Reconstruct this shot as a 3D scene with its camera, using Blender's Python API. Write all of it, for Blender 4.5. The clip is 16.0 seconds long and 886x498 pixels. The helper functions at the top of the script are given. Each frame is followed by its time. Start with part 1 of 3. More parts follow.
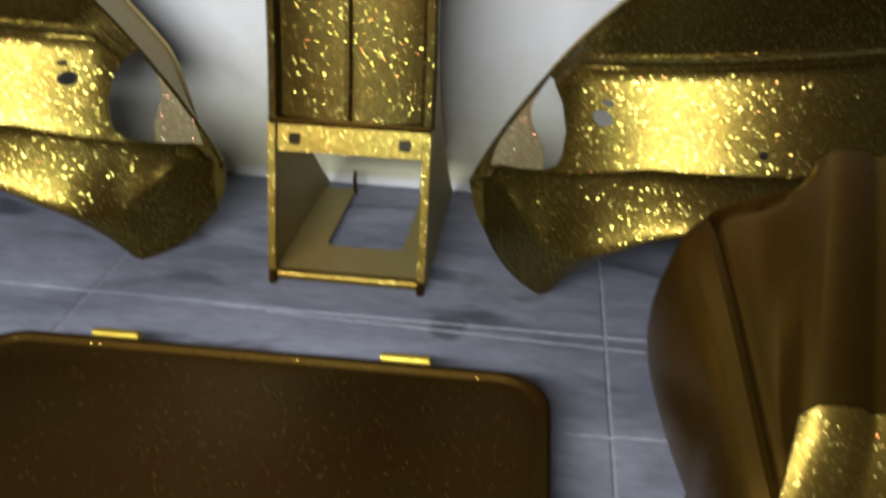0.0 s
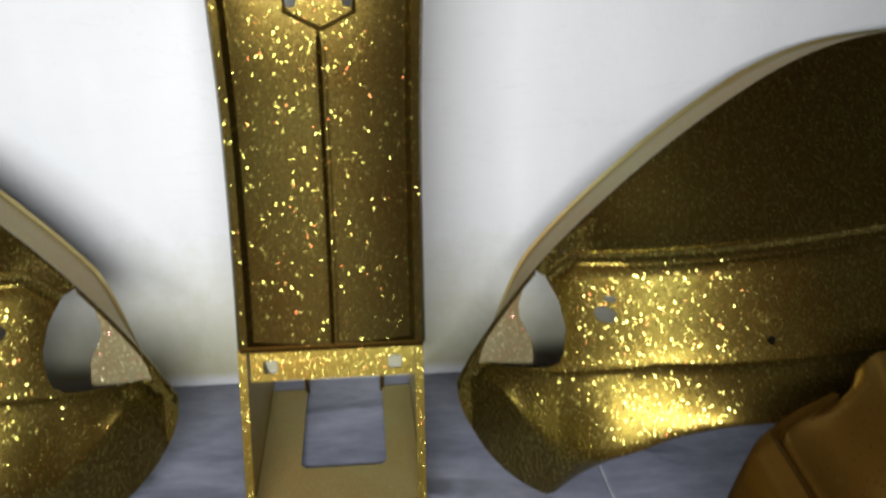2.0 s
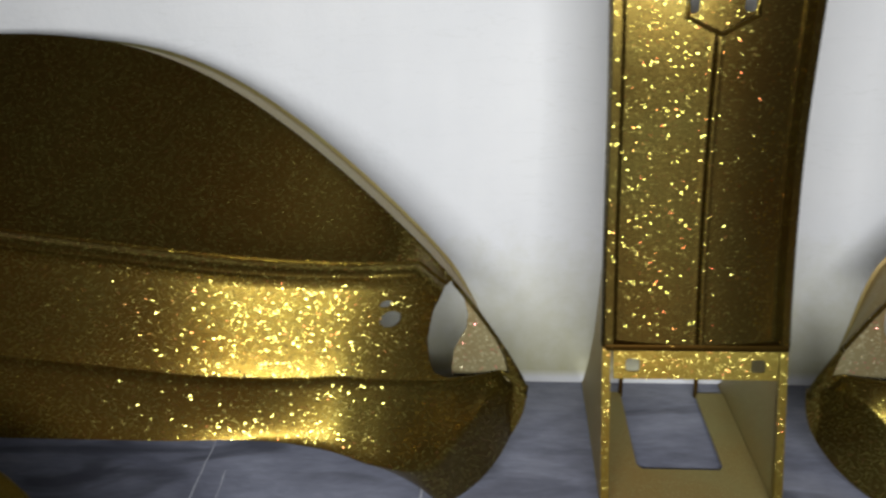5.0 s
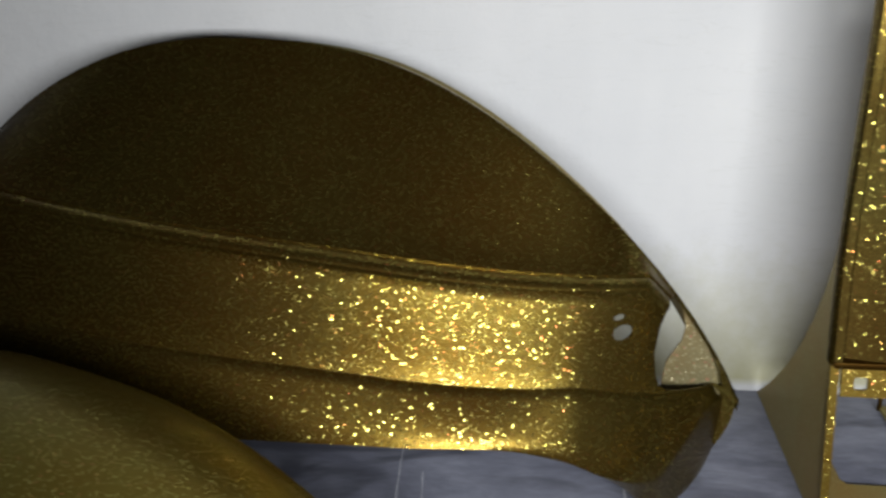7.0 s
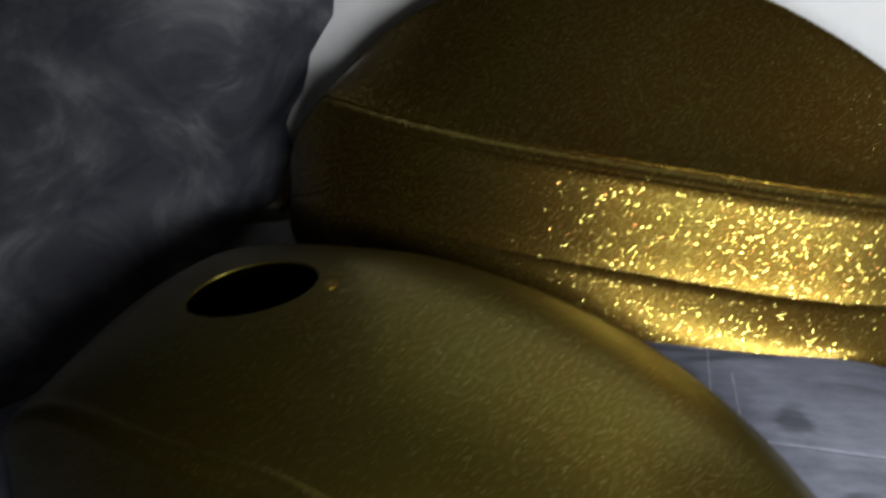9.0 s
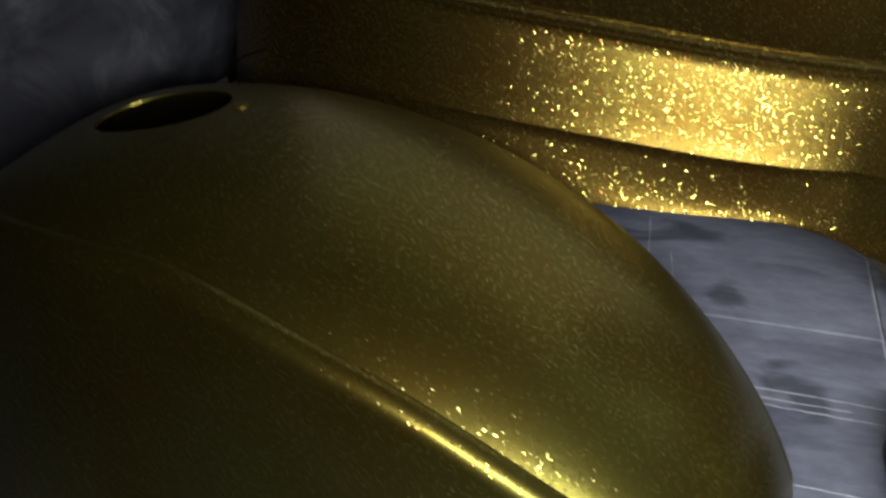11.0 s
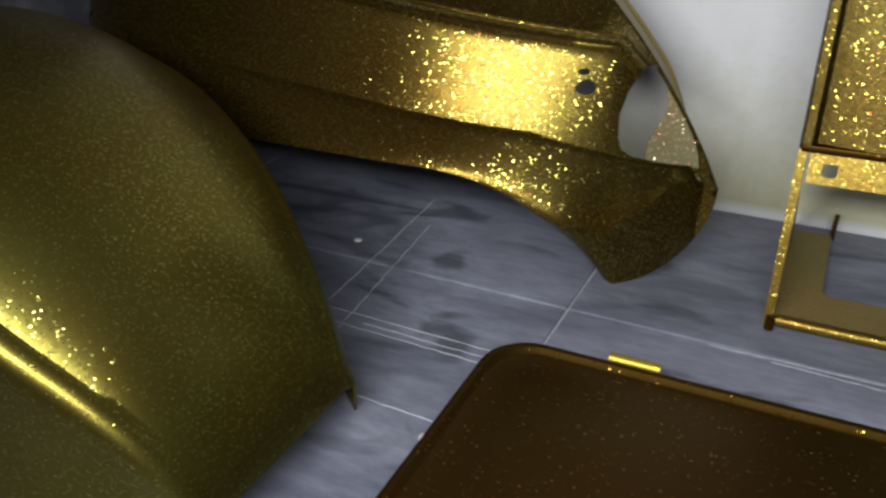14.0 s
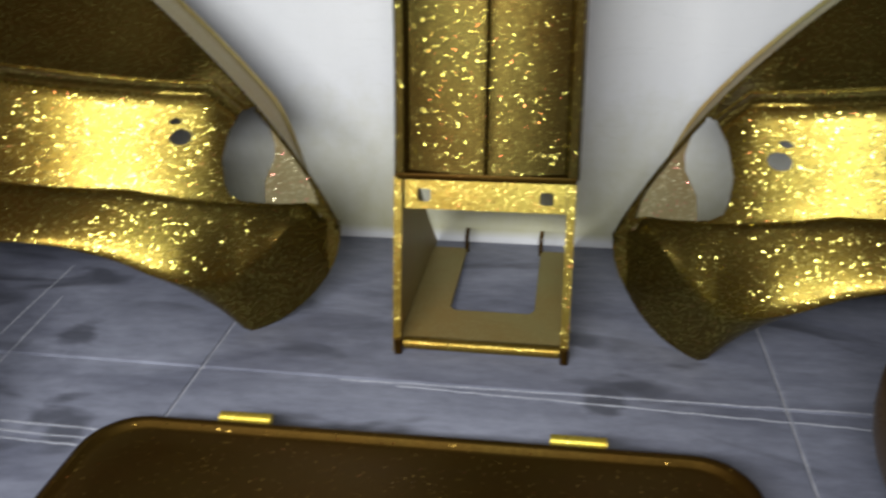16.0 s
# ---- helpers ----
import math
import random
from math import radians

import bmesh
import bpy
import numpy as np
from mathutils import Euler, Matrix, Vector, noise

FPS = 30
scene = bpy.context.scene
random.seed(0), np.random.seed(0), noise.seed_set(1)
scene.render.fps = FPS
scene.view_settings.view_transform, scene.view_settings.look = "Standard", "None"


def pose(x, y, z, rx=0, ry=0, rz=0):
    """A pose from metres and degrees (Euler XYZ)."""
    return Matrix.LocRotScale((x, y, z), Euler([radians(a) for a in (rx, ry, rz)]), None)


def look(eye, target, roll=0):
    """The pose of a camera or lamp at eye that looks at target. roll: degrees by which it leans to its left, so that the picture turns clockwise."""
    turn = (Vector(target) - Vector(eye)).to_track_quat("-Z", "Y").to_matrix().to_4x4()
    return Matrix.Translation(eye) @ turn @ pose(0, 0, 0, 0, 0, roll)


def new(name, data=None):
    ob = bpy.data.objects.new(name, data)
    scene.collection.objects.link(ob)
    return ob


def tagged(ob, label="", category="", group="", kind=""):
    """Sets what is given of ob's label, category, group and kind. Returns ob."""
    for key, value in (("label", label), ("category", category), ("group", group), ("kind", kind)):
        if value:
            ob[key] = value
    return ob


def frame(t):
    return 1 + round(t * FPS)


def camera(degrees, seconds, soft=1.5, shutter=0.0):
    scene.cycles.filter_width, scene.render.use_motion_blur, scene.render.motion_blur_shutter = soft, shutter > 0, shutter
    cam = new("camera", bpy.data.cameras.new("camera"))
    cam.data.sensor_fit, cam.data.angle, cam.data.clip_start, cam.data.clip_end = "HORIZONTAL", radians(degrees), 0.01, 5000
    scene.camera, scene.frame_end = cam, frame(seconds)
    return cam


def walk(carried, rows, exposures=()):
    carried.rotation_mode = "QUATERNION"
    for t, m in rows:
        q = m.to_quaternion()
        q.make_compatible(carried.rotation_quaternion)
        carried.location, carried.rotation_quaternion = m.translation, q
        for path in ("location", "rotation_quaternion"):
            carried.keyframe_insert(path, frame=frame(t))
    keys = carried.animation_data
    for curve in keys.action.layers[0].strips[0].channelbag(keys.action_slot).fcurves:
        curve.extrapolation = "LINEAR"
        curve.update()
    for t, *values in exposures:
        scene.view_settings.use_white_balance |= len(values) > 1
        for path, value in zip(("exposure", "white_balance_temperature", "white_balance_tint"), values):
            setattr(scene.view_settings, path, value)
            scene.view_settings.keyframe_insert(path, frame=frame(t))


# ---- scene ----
cam = camera(58.6, 16.0, soft=2.6, shutter=0.6)
PATH = [
    (0, (0.164, -0.788, 0.389), (-0.051, 0.923, -0.624), 1.1),
    (0.3, (0.167, -0.775, 0.402), (-0.123, 0.962, -0.546), -0.4),
    (0.5, (0.164, -0.76, 0.41), (-0.126, 0.981, -0.532), 0.2),
    (1, (0.121, -0.729, 0.421), (-0.023, 1.059, -0.463), 0.6),
    (1.5, (0.044, -0.725, 0.438), (0.152, 1.085, -0.407), 0.7),
    (2, (0.032, -0.709, 0.452), (0.231, 1.114, -0.346), 0.4),
    (2.5, (0.072, -0.681, 0.466), (0.094, 1.175, -0.279), 0.3),
    (3, (0.062, -0.667, 0.449), (-0.166, 1.164, -0.322), -0.6),
    (3.5, (0.015, -0.691, 0.454), (-0.173, 1.138, -0.335), -1.6),
    (3.7, (-0.009, -0.705, 0.458), (-0.183, 1.126, -0.329), -2.1),
    (5.8, (-0.207, -0.729, 0.447), (-0.385, 1.117, -0.3), -2.1),
    (6, (-0.225, -0.726, 0.462), (-0.406, 1.106, -0.321), -1.3),
    (6.5, (-0.26, -0.735, 0.464), (-0.461, 1.1, -0.306), -1.3),
    (7, (-0.298, -0.735, 0.479), (-0.534, 1.081, -0.325), -1.6),
    (7.5, (-0.335, -0.739, 0.485), (-0.595, 1.058, -0.354), -1.3),
    (8, (-0.354, -0.718, 0.551), (-0.782, 0.94, -0.482), -6.5),
    (8.5, (-0.429, -0.782, 0.547), (-0.871, 0.886, -0.464), -4.9),
    (9, (-0.454, -0.823, 0.537), (-1.032, 0.798, -0.483), -5.9),
    (9.2, (-0.472, -0.838, 0.531), (-0.989, 0.784, -0.519), -4.8),
    (11.3, (-0.374, -0.84, 0.437), (-0.933, 0.709, -0.698), -3.1),
    (11.5, (-0.351, -0.853, 0.420), (-0.992, 0.630, -0.580), -5.4),
    (12, (-0.209, -0.846, 0.386), (-1.13, 0.592, -0.654), -3.9),
    (12.5, (-0.139, -0.835, 0.369), (-1.208, 0.529, -0.629), -4.9),
    (13, (-0.099, -0.824, 0.357), (-1.204, 0.545, -0.594), -3.8),
    (13.5, (-0.064, -0.799, 0.36), (-1.004, 0.7, -0.572), -2.7),
    (14, (-0.042, -0.798, 0.356), (-0.876, 0.763, -0.575), -1.5),
    (14.5, (-0.016, -0.787, 0.362), (-0.819, 0.796, -0.561), -2.4),
    (15, (0.003, -0.772, 0.35), (-0.582, 0.914, -0.553), -0.8),
    (15.3, (0.013, -0.76, 0.354), (-0.44, 0.969, -0.544), -0.4),
    (15.5, (0.029, -0.755, 0.358), (-0.371, 0.986, -0.542), -0.8),
    (16, (0.068, -0.741, 0.363), (-0.235, 1.023, -0.528), -1.6),
]
walk(cam, [(t, look(eye, target, roll)) for t, eye, target, roll in PATH],
     exposures=((0, -0.06), (1, 0.17), (2, 0.27), (3, 0.02), (3.7, -0.08), (6, -0.02), (7, -0.08), (9, 0.05), (12, -0.55), (13.5, -0.5), (14.5, -0.25), (16, -0.03)))

# ---- light: the phone torch, spread over the stretch along which it is carried, in a room closed by added dark walls ----
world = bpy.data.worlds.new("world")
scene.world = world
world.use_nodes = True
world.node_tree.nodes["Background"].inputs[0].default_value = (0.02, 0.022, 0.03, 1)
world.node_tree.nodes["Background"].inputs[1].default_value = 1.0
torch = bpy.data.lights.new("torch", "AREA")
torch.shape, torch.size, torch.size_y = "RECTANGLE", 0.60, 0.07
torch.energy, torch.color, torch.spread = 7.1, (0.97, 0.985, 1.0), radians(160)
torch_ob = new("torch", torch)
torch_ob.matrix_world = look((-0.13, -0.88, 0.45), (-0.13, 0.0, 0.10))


# ---- materials ----
def material(name):
    m = bpy.data.materials.new(name)
    m.use_nodes = True
    nt = m.node_tree
    return m, nt.nodes, nt.links, nt.nodes["Principled BSDF"]


def node(nodes, kind, **values):
    n = nodes.new(kind)
    for key, value in values.items():
        n.inputs[key].default_value = value
    return n


def ramp(nodes, stops):
    n = nodes.new("ShaderNodeValToRGB")
    e = n.color_ramp.elements
    while len(e) < len(stops):
        e.new(0.5)
    for el, (p, c) in zip(e, stops):
        el.position, el.color = p, (*c, 1)
    return n


def flake_paint(name, body, glint, tilt, scale, rough, share=0.28, flake_rough=0.2, flop=(0.9, 0.78, 0.9), metal=0.93):
    """Metal-flake lacquer: a smooth metallic body in which a share of small cells are tilted mirror flakes."""
    m, N, L, b = material(name)
    tc = N.new("ShaderNodeTexCoord")
    fine = node(N, "ShaderNodeTexVoronoi", Scale=scale, Randomness=1.0)
    cloud = node(N, "ShaderNodeTexNoise", Scale=7.0, Detail=5.0, Roughness=0.6)
    toning = node(N, "ShaderNodeTexNoise", Scale=420.0, Detail=2.0, Roughness=0.6)
    for n in (fine, cloud, toning):
        L.new(tc.outputs["Object"], n.inputs["Vector"])
    pick = N.new("ShaderNodeTexWhiteNoise")
    L.new(fine.outputs["Position"], pick.inputs["Vector"])
    two = N.new("ShaderNodeSeparateColor")
    L.new(fine.outputs["Color"], two.inputs[0])
    chosen = N.new("ShaderNodeMapRange")
    chosen.inputs["From Min"].default_value, chosen.inputs["From Max"].default_value = 1 - share, 1 - share * 0.6
    L.new(pick.outputs["Value"], chosen.inputs["Value"])
    # each flake is a round speck in its cell
    speck = N.new("ShaderNodeMapRange")
    speck.inputs["From Min"].default_value, speck.inputs["From Max"].default_value = 0.62, 0.45
    L.new(fine.outputs["Distance"], speck.inputs["Value"])
    mask = N.new("ShaderNodeMath")
    mask.operation = "MULTIPLY"
    L.new(chosen.outputs[0], mask.inputs[0])
    L.new(speck.outputs[0], mask.inputs[1])
    reach = N.new("ShaderNodeMath")
    reach.operation = "MULTIPLY_ADD"
    reach.inputs[1].default_value, reach.inputs[2].default_value = tilt, 0.05
    L.new(mask.outputs[0], reach.inputs[0])
    centre = N.new("ShaderNodeVectorMath")
    centre.operation = "SUBTRACT"
    centre.inputs[1].default_value = (0.5, 0.5, 0.5)
    L.new(fine.outputs["Color"], centre.inputs[0])
    size = N.new("ShaderNodeVectorMath")
    size.operation = "SCALE"
    L.new(reach.outputs[0], size.inputs["Scale"])
    L.new(centre.outputs[0], size.inputs[0])
    geo = N.new("ShaderNodeNewGeometry")
    add = N.new("ShaderNodeVectorMath")
    L.new(geo.outputs["Normal"], add.inputs[0])
    L.new(size.outputs[0], add.inputs[1])
    nrm = N.new("ShaderNodeVectorMath")
    nrm.operation = "NORMALIZE"
    L.new(add.outputs[0], nrm.inputs[0])
    L.new(nrm.outputs[0], b.inputs["Normal"])
    # the body clouds between olive and brown; flakes are gold, some copper
    shade = ramp(N, [(0.32, (body[0] * 0.98, body[1] * 0.70, body[2] * 0.50)), (0.68, body)])
    L.new(cloud.outputs["Fac"], shade.inputs[0])
    spark = ramp(N, [(0.0, glint), (0.66, glint), (0.72, (glint[0], glint[1] * 0.5, glint[2] * 0.5)), (0.80, (glint[0] * 0.9, glint[1] * 0.25, glint[2] * 0.4)), (0.84, glint)])
    L.new(two.outputs[1], spark.inputs[0])
    tone = N.new("ShaderNodeMix")
    tone.data_type = "RGBA"
    L.new(mask.outputs[0], tone.inputs[0])
    L.new(shade.outputs[0], tone.inputs[6])
    L.new(spark.outputs[0], tone.inputs[7])
    grain = ramp(N, [(0.3, (0.94, 0.94, 0.94)), (0.7, (1.06, 1.06, 1.06))])
    L.new(toning.outputs["Fac"], grain.inputs[0])
    mul = N.new("ShaderNodeMix")
    mul.data_type, mul.blend_type = "RGBA", "MULTIPLY"
    mul.inputs[0].default_value = 1.0
    L.new(tone.outputs[2], mul.inputs[6])
    L.new(grain.outputs[0], mul.inputs[7])
    L.new(mul.outputs[2], b.inputs["Base Color"])
    # under the bright lobe a broad, browner one: the paint turns brown away from the light
    under = N.new("ShaderNodeBsdfPrincipled")
    under.inputs["Metallic"].default_value, under.inputs["Roughness"].default_value = metal, 0.55
    brown = N.new("ShaderNodeMix")
    brown.data_type, brown.blend_type = "RGBA", "MULTIPLY"
    brown.inputs[0].default_value = 1.0
    L.new(shade.outputs[0], brown.inputs[6])
    brown.inputs[7].default_value = (*flop, 1)
    L.new(brown.outputs[2], under.inputs["Base Color"])
    both = N.new("ShaderNodeMixShader")
    both.inputs[0].default_value = 0.35
    L.new(b.outputs[0], both.inputs[1])
    L.new(under.outputs[0], both.inputs[2])
    L.new(both.outputs[0], N["Material Output"].inputs["Surface"])
    gloss = N.new("ShaderNodeMapRange")
    gloss.inputs["To Min"].default_value, gloss.inputs["To Max"].default_value = rough, flake_rough
    L.new(mask.outputs[0], gloss.inputs["Value"])
    L.new(gloss.outputs[0], b.inputs["Roughness"])
    b.inputs["Metallic"].default_value = metal
    b.inputs["Coat Weight"].default_value = 0.05
    b.inputs["Coat Roughness"].default_value = 0.25
    return m


FLECK = flake_paint("flecked_pale_paint", (0.27, 0.25, 0.13), (0.75, 0.70, 0.42), 0.8, 600.0, 0.5, 0.25, 0.2, (0.9, 0.85, 0.85), 0.5)
GOLD = flake_paint("gold_flake_paint", (0.155, 0.128, 0.021), (0.62, 0.55, 0.13), 0.36, 850.0, 0.285, 0.36, 0.16, (0.42, 0.29, 0.45))
# the gold paint again, darkened and with fewer flakes: the horn face's shade in colour
GOLD_SHADED = flake_paint("gold_flake_paint_shaded", (0.108, 0.092, 0.018), (0.44, 0.39, 0.095), 0.36, 850.0, 0.27, 0.16, 0.18, (0.42, 0.30, 0.4))
# grainier gold, brightened so the colour stands in for highlights on these parts
GOLD_LIT = flake_paint("grainy_gold_paint_lit", (0.24, 0.20, 0.036), (0.56, 0.48, 0.12), 0.60, 900.0, 0.36, 0.42, 0.26)
BROWN = flake_paint("brown_gold_flake_paint", (0.066, 0.041, 0.0052), (0.26, 0.16, 0.03), 0.55, 700.0, 0.42, 0.05)
LACQUER = flake_paint("brown_lacquer", (0.165, 0.118, 0.020), (0.16, 0.10, 0.02), 0.50, 900.0, 0.30, 0.05)
MUD = flake_paint("fine_gold_flake_paint", (0.190, 0.186, 0.034), (0.50, 0.47, 0.13), 0.34, 1000.0, 0.29, 0.16, 0.2, (0.48, 0.40, 0.45))
BARE = flake_paint("thin_gold_paint", (0.29, 0.268, 0.105), (0.40, 0.37, 0.16), 0.10, 1100.0, 0.55, 0.2, 0.4, (0.9, 0.85, 0.85), 0.35)


def plaster():
    m, N, L, b = material("white_plaster")
    tc = N.new("ShaderNodeTexCoord")
    big = node(N, "ShaderNodeTexNoise", Scale=3.0, Detail=6.0, Roughness=0.6)
    fine = node(N, "ShaderNodeTexNoise", Scale=55.0, Detail=5.0, Roughness=0.65)
    for n in (big, fine):
        L.new(tc.outputs["Object"], n.inputs["Vector"])
    base = ramp(N, [(0.3, (0.70, 0.71, 0.72)), (0.7, (0.80, 0.80, 0.80))])
    L.new(big.outputs["Fac"], base.inputs[0])
    # olive tint over the foot of the wall, fading upwards, left out along the floor
    sep = N.new("ShaderNodeSeparateXYZ")
    L.new(tc.outputs["Object"], sep.inputs[0])
    edge = N.new("ShaderNodeMath")
    edge.operation = "MULTIPLY_ADD"
    edge.inputs[1].default_value = 0.10
    L.new(fine.outputs["Fac"], edge.inputs[0])
    L.new(sep.outputs["Z"], edge.inputs[2])
    toning = ramp(N, [(0.05, (0.8, 0.8, 0.8)), (0.22, (0.0, 0.0, 0.0))])
    L.new(edge.outputs[0], toning.inputs[0])
    foot = N.new("ShaderNodeMapRange")
    foot.inputs["From Min"].default_value, foot.inputs["From Max"].default_value = 0.004, 0.014
    L.new(sep.outputs["Z"], foot.inputs["Value"])
    spread = N.new("ShaderNodeMath")
    spread.operation = "MULTIPLY"
    L.new(toning.outputs[0], spread.inputs[0])
    L.new(foot.outputs[0], spread.inputs[1])
    # hairline scratches and soft, slightly paler slanting streaks
    lie = N.new("ShaderNodeMapping")
    lie.inputs["Scale"].default_value = (3.0, 3.0, 26.0)
    lie.inputs["Rotation"].default_value = (0, 0.12, 0)
    L.new(tc.outputs["Object"], lie.inputs["Vector"])
    hair = node(N, "ShaderNodeTexNoise", Scale=2.2, Detail=4.0, Roughness=0.55, Distortion=0.8)
    L.new(lie.outputs[0], hair.inputs["Vector"])
    line = ramp(N, [(0.494, (1, 1, 1)), (0.5, (0.94, 0.94, 0.93)), (0.506, (1, 1, 1))])
    L.new(hair.outputs["Fac"], line.inputs[0])
    lean = N.new("ShaderNodeMapping")
    lean.inputs["Scale"].default_value = (9.0, 9.0, 1.6)
    lean.inputs["Rotation"].default_value = (0, 0.5, 0)
    L.new(tc.outputs["Object"], lean.inputs["Vector"])
    slant = node(N, "ShaderNodeTexNoise", Scale=1.3, Detail=3.0, Roughness=0.5)
    L.new(lean.outputs[0], slant.inputs["Vector"])
    slant_tone = ramp(N, [(0.35, (0.965, 0.967, 0.97)), (0.72, (1.03, 1.03, 1.03))])
    L.new(slant.outputs["Fac"], slant_tone.inputs[0])
    last = base.outputs[0]
    for mask in (line, slant_tone):
        times = N.new("ShaderNodeMix")
        times.data_type, times.blend_type = "RGBA", "MULTIPLY"
        times.inputs[0].default_value = 1.0
        L.new(last, times.inputs[6])
        L.new(mask.outputs[0], times.inputs[7])
        last = times.outputs[2]
    mix = N.new("ShaderNodeMix")
    mix.data_type = "RGBA"
    L.new(spread.outputs[0], mix.inputs[0])
    L.new(last, mix.inputs[6])
    mix.inputs[7].default_value = (0.43, 0.41, 0.19, 1)
    L.new(mix.outputs[2], b.inputs["Base Color"])
    b.inputs["Roughness"].default_value = 0.8
    bump = node(N, "ShaderNodeBump", Strength=0.25, Distance=0.004)
    L.new(fine.outputs["Fac"], bump.inputs["Height"])
    L.new(bump.outputs[0], b.inputs["Normal"])
    return m


def slate(name, lo, hi, smudge):
    m, N, L, b = material(name)
    tc = N.new("ShaderNodeTexCoord")
    geo = N.new("ShaderNodeNewGeometry")
    info = N.new("ShaderNodeObjectInfo")
    big = node(N, "ShaderNodeTexNoise", Scale=7.0, Detail=7.0, Roughness=0.62, Distortion=0.6)
    fine = node(N, "ShaderNodeTexNoise", Scale=80.0, Detail=5.0, Roughness=0.7)
    soot = node(N, "ShaderNodeTexNoise", Scale=11.0, Detail=3.0, Roughness=0.5, Distortion=1.2)
    stretch = N.new("ShaderNodeMapping")
    stretch.inputs["Scale"].default_value = (0.55, 1.6, 1.0)
    L.new(geo.outputs["Position"], stretch.inputs["Vector"])
    for n in (big, fine, soot):
        L.new(stretch.outputs[0], n.inputs["Vector"])
    add = N.new("ShaderNodeMath")
    add.operation = "MULTIPLY_ADD"
    add.inputs[1].default_value = 0.10
    L.new(info.outputs["Random"], add.inputs[0])
    L.new(big.outputs["Fac"], add.inputs[2])
    base = ramp(N, [(0.36, lo), (0.74, hi)])
    L.new(add.outputs[0], base.inputs[0])
    grain = ramp(N, [(0.35, (0.82, 0.82, 0.83)), (0.65, (1.1, 1.1, 1.1))])
    L.new(fine.outputs["Fac"], grain.inputs[0])
    mul = N.new("ShaderNodeMix")
    mul.data_type, mul.blend_type = "RGBA", "MULTIPLY"
    mul.inputs[0].default_value = 1.0
    L.new(base.outputs[0], mul.inputs[6])
    L.new(grain.outputs[0], mul.inputs[7])
    mask = ramp(N, [(0.58, (0, 0, 0)), (0.70, (0.7, 0.7, 0.7))])
    L.new(soot.outputs["Fac"], mask.inputs[0])
    # a few dark paint smudges on the tiles
    for cx, cy, size in ((-0.30, -0.325, 0.036), (-0.345, -0.215, 0.026), (-0.275, -0.345, 0.022), (0.10, -0.26, 0.022)):
        far = N.new("ShaderNodeVectorMath")
        far.operation = "DISTANCE"
        far.inputs[1].default_value = (cx, cy, 0)
        L.new(geo.outputs["Position"], far.inputs[0])
        spot = N.new("ShaderNodeMapRange")
        spot.inputs["From Min"].default_value, spot.inputs["From Max"].default_value = size, size * 0.3
        spot.inputs["To Max"].default_value = 0.24
        L.new(far.outputs["Value"], spot.inputs["Value"])
        sum_up = N.new("ShaderNodeMath")
        L.new(soot.outputs["Fac"] if cx == -0.30 else last, sum_up.inputs[0])
        L.new(spot.outputs[0], sum_up.inputs[1])
        last = sum_up.outputs[0]
    L.new(last, mask.inputs[0])
    dirt = N.new("ShaderNodeMix")
    dirt.data_type = "RGBA"
    L.new(mask.outputs[0], dirt.inputs[0])
    L.new(mul.outputs[2], dirt.inputs[6])
    dirt.inputs[7].default_value = (*smudge, 1)
    L.new(dirt.outputs[2], b.inputs["Base Color"])
    b.inputs["Roughness"].default_value = 0.55
    bump = node(N, "ShaderNodeBump", Strength=0.2, Distance=0.002)
    L.new(fine.outputs["Fac"], bump.inputs["Height"])
    L.new(bump.outputs[0], b.inputs["Normal"])
    return m


def plain(name, colour, rough, grain=60.0, vary=0.2, metal=0.0, bump_by=0.1):
    m, N, L, b = material(name)
    tc = N.new("ShaderNodeTexCoord")
    n = node(N, "ShaderNodeTexNoise", Scale=grain, Detail=5.0, Roughness=0.65)
    L.new(tc.outputs["Object"], n.inputs["Vector"])
    r = ramp(N, [(0.3, tuple(c * (1 - vary) for c in colour)), (0.7, tuple(min(1, c * (1 + vary)) for c in colour))])
    L.new(n.outputs["Fac"], r.inputs[0])
    L.new(r.outputs[0], b.inputs["Base Color"])
    b.inputs["Roughness"].default_value, b.inputs["Metallic"].default_value = rough, metal
    bp = node(N, "ShaderNodeBump", Strength=bump_by, Distance=0.002)
    L.new(n.outputs["Fac"], bp.inputs["Height"])
    L.new(bp.outputs[0], b.inputs["Normal"])
    return m


def cloth_stuff():
    m, N, L, b = material("dark_smeared_sheet")
    tc = N.new("ShaderNodeTexCoord")
    a = node(N, "ShaderNodeTexNoise", Scale=9.0, Detail=7.0, Roughness=0.65, Distortion=1.0)
    c = node(N, "ShaderNodeTexNoise", Scale=120.0, Detail=3.0)
    L.new(tc.outputs["Object"], a.inputs["Vector"])
    L.new(tc.outputs["Object"], c.inputs["Vector"])
    r = ramp(N, [(0.38, (0.03, 0.031, 0.043)), (0.52, (0.06, 0.062, 0.075)), (0.72, (0.18, 0.18, 0.20))])
    L.new(a.outputs["Fac"], r.inputs[0])
    L.new(r.outputs[0], b.inputs["Base Color"])
    b.inputs["Roughness"].default_value = 0.75
    bp = node(N, "ShaderNodeBump", Strength=0.3, Distance=0.002)
    L.new(c.outputs["Fac"], bp.inputs["Height"])
    L.new(bp.outputs[0], b.inputs["Normal"])
    return m


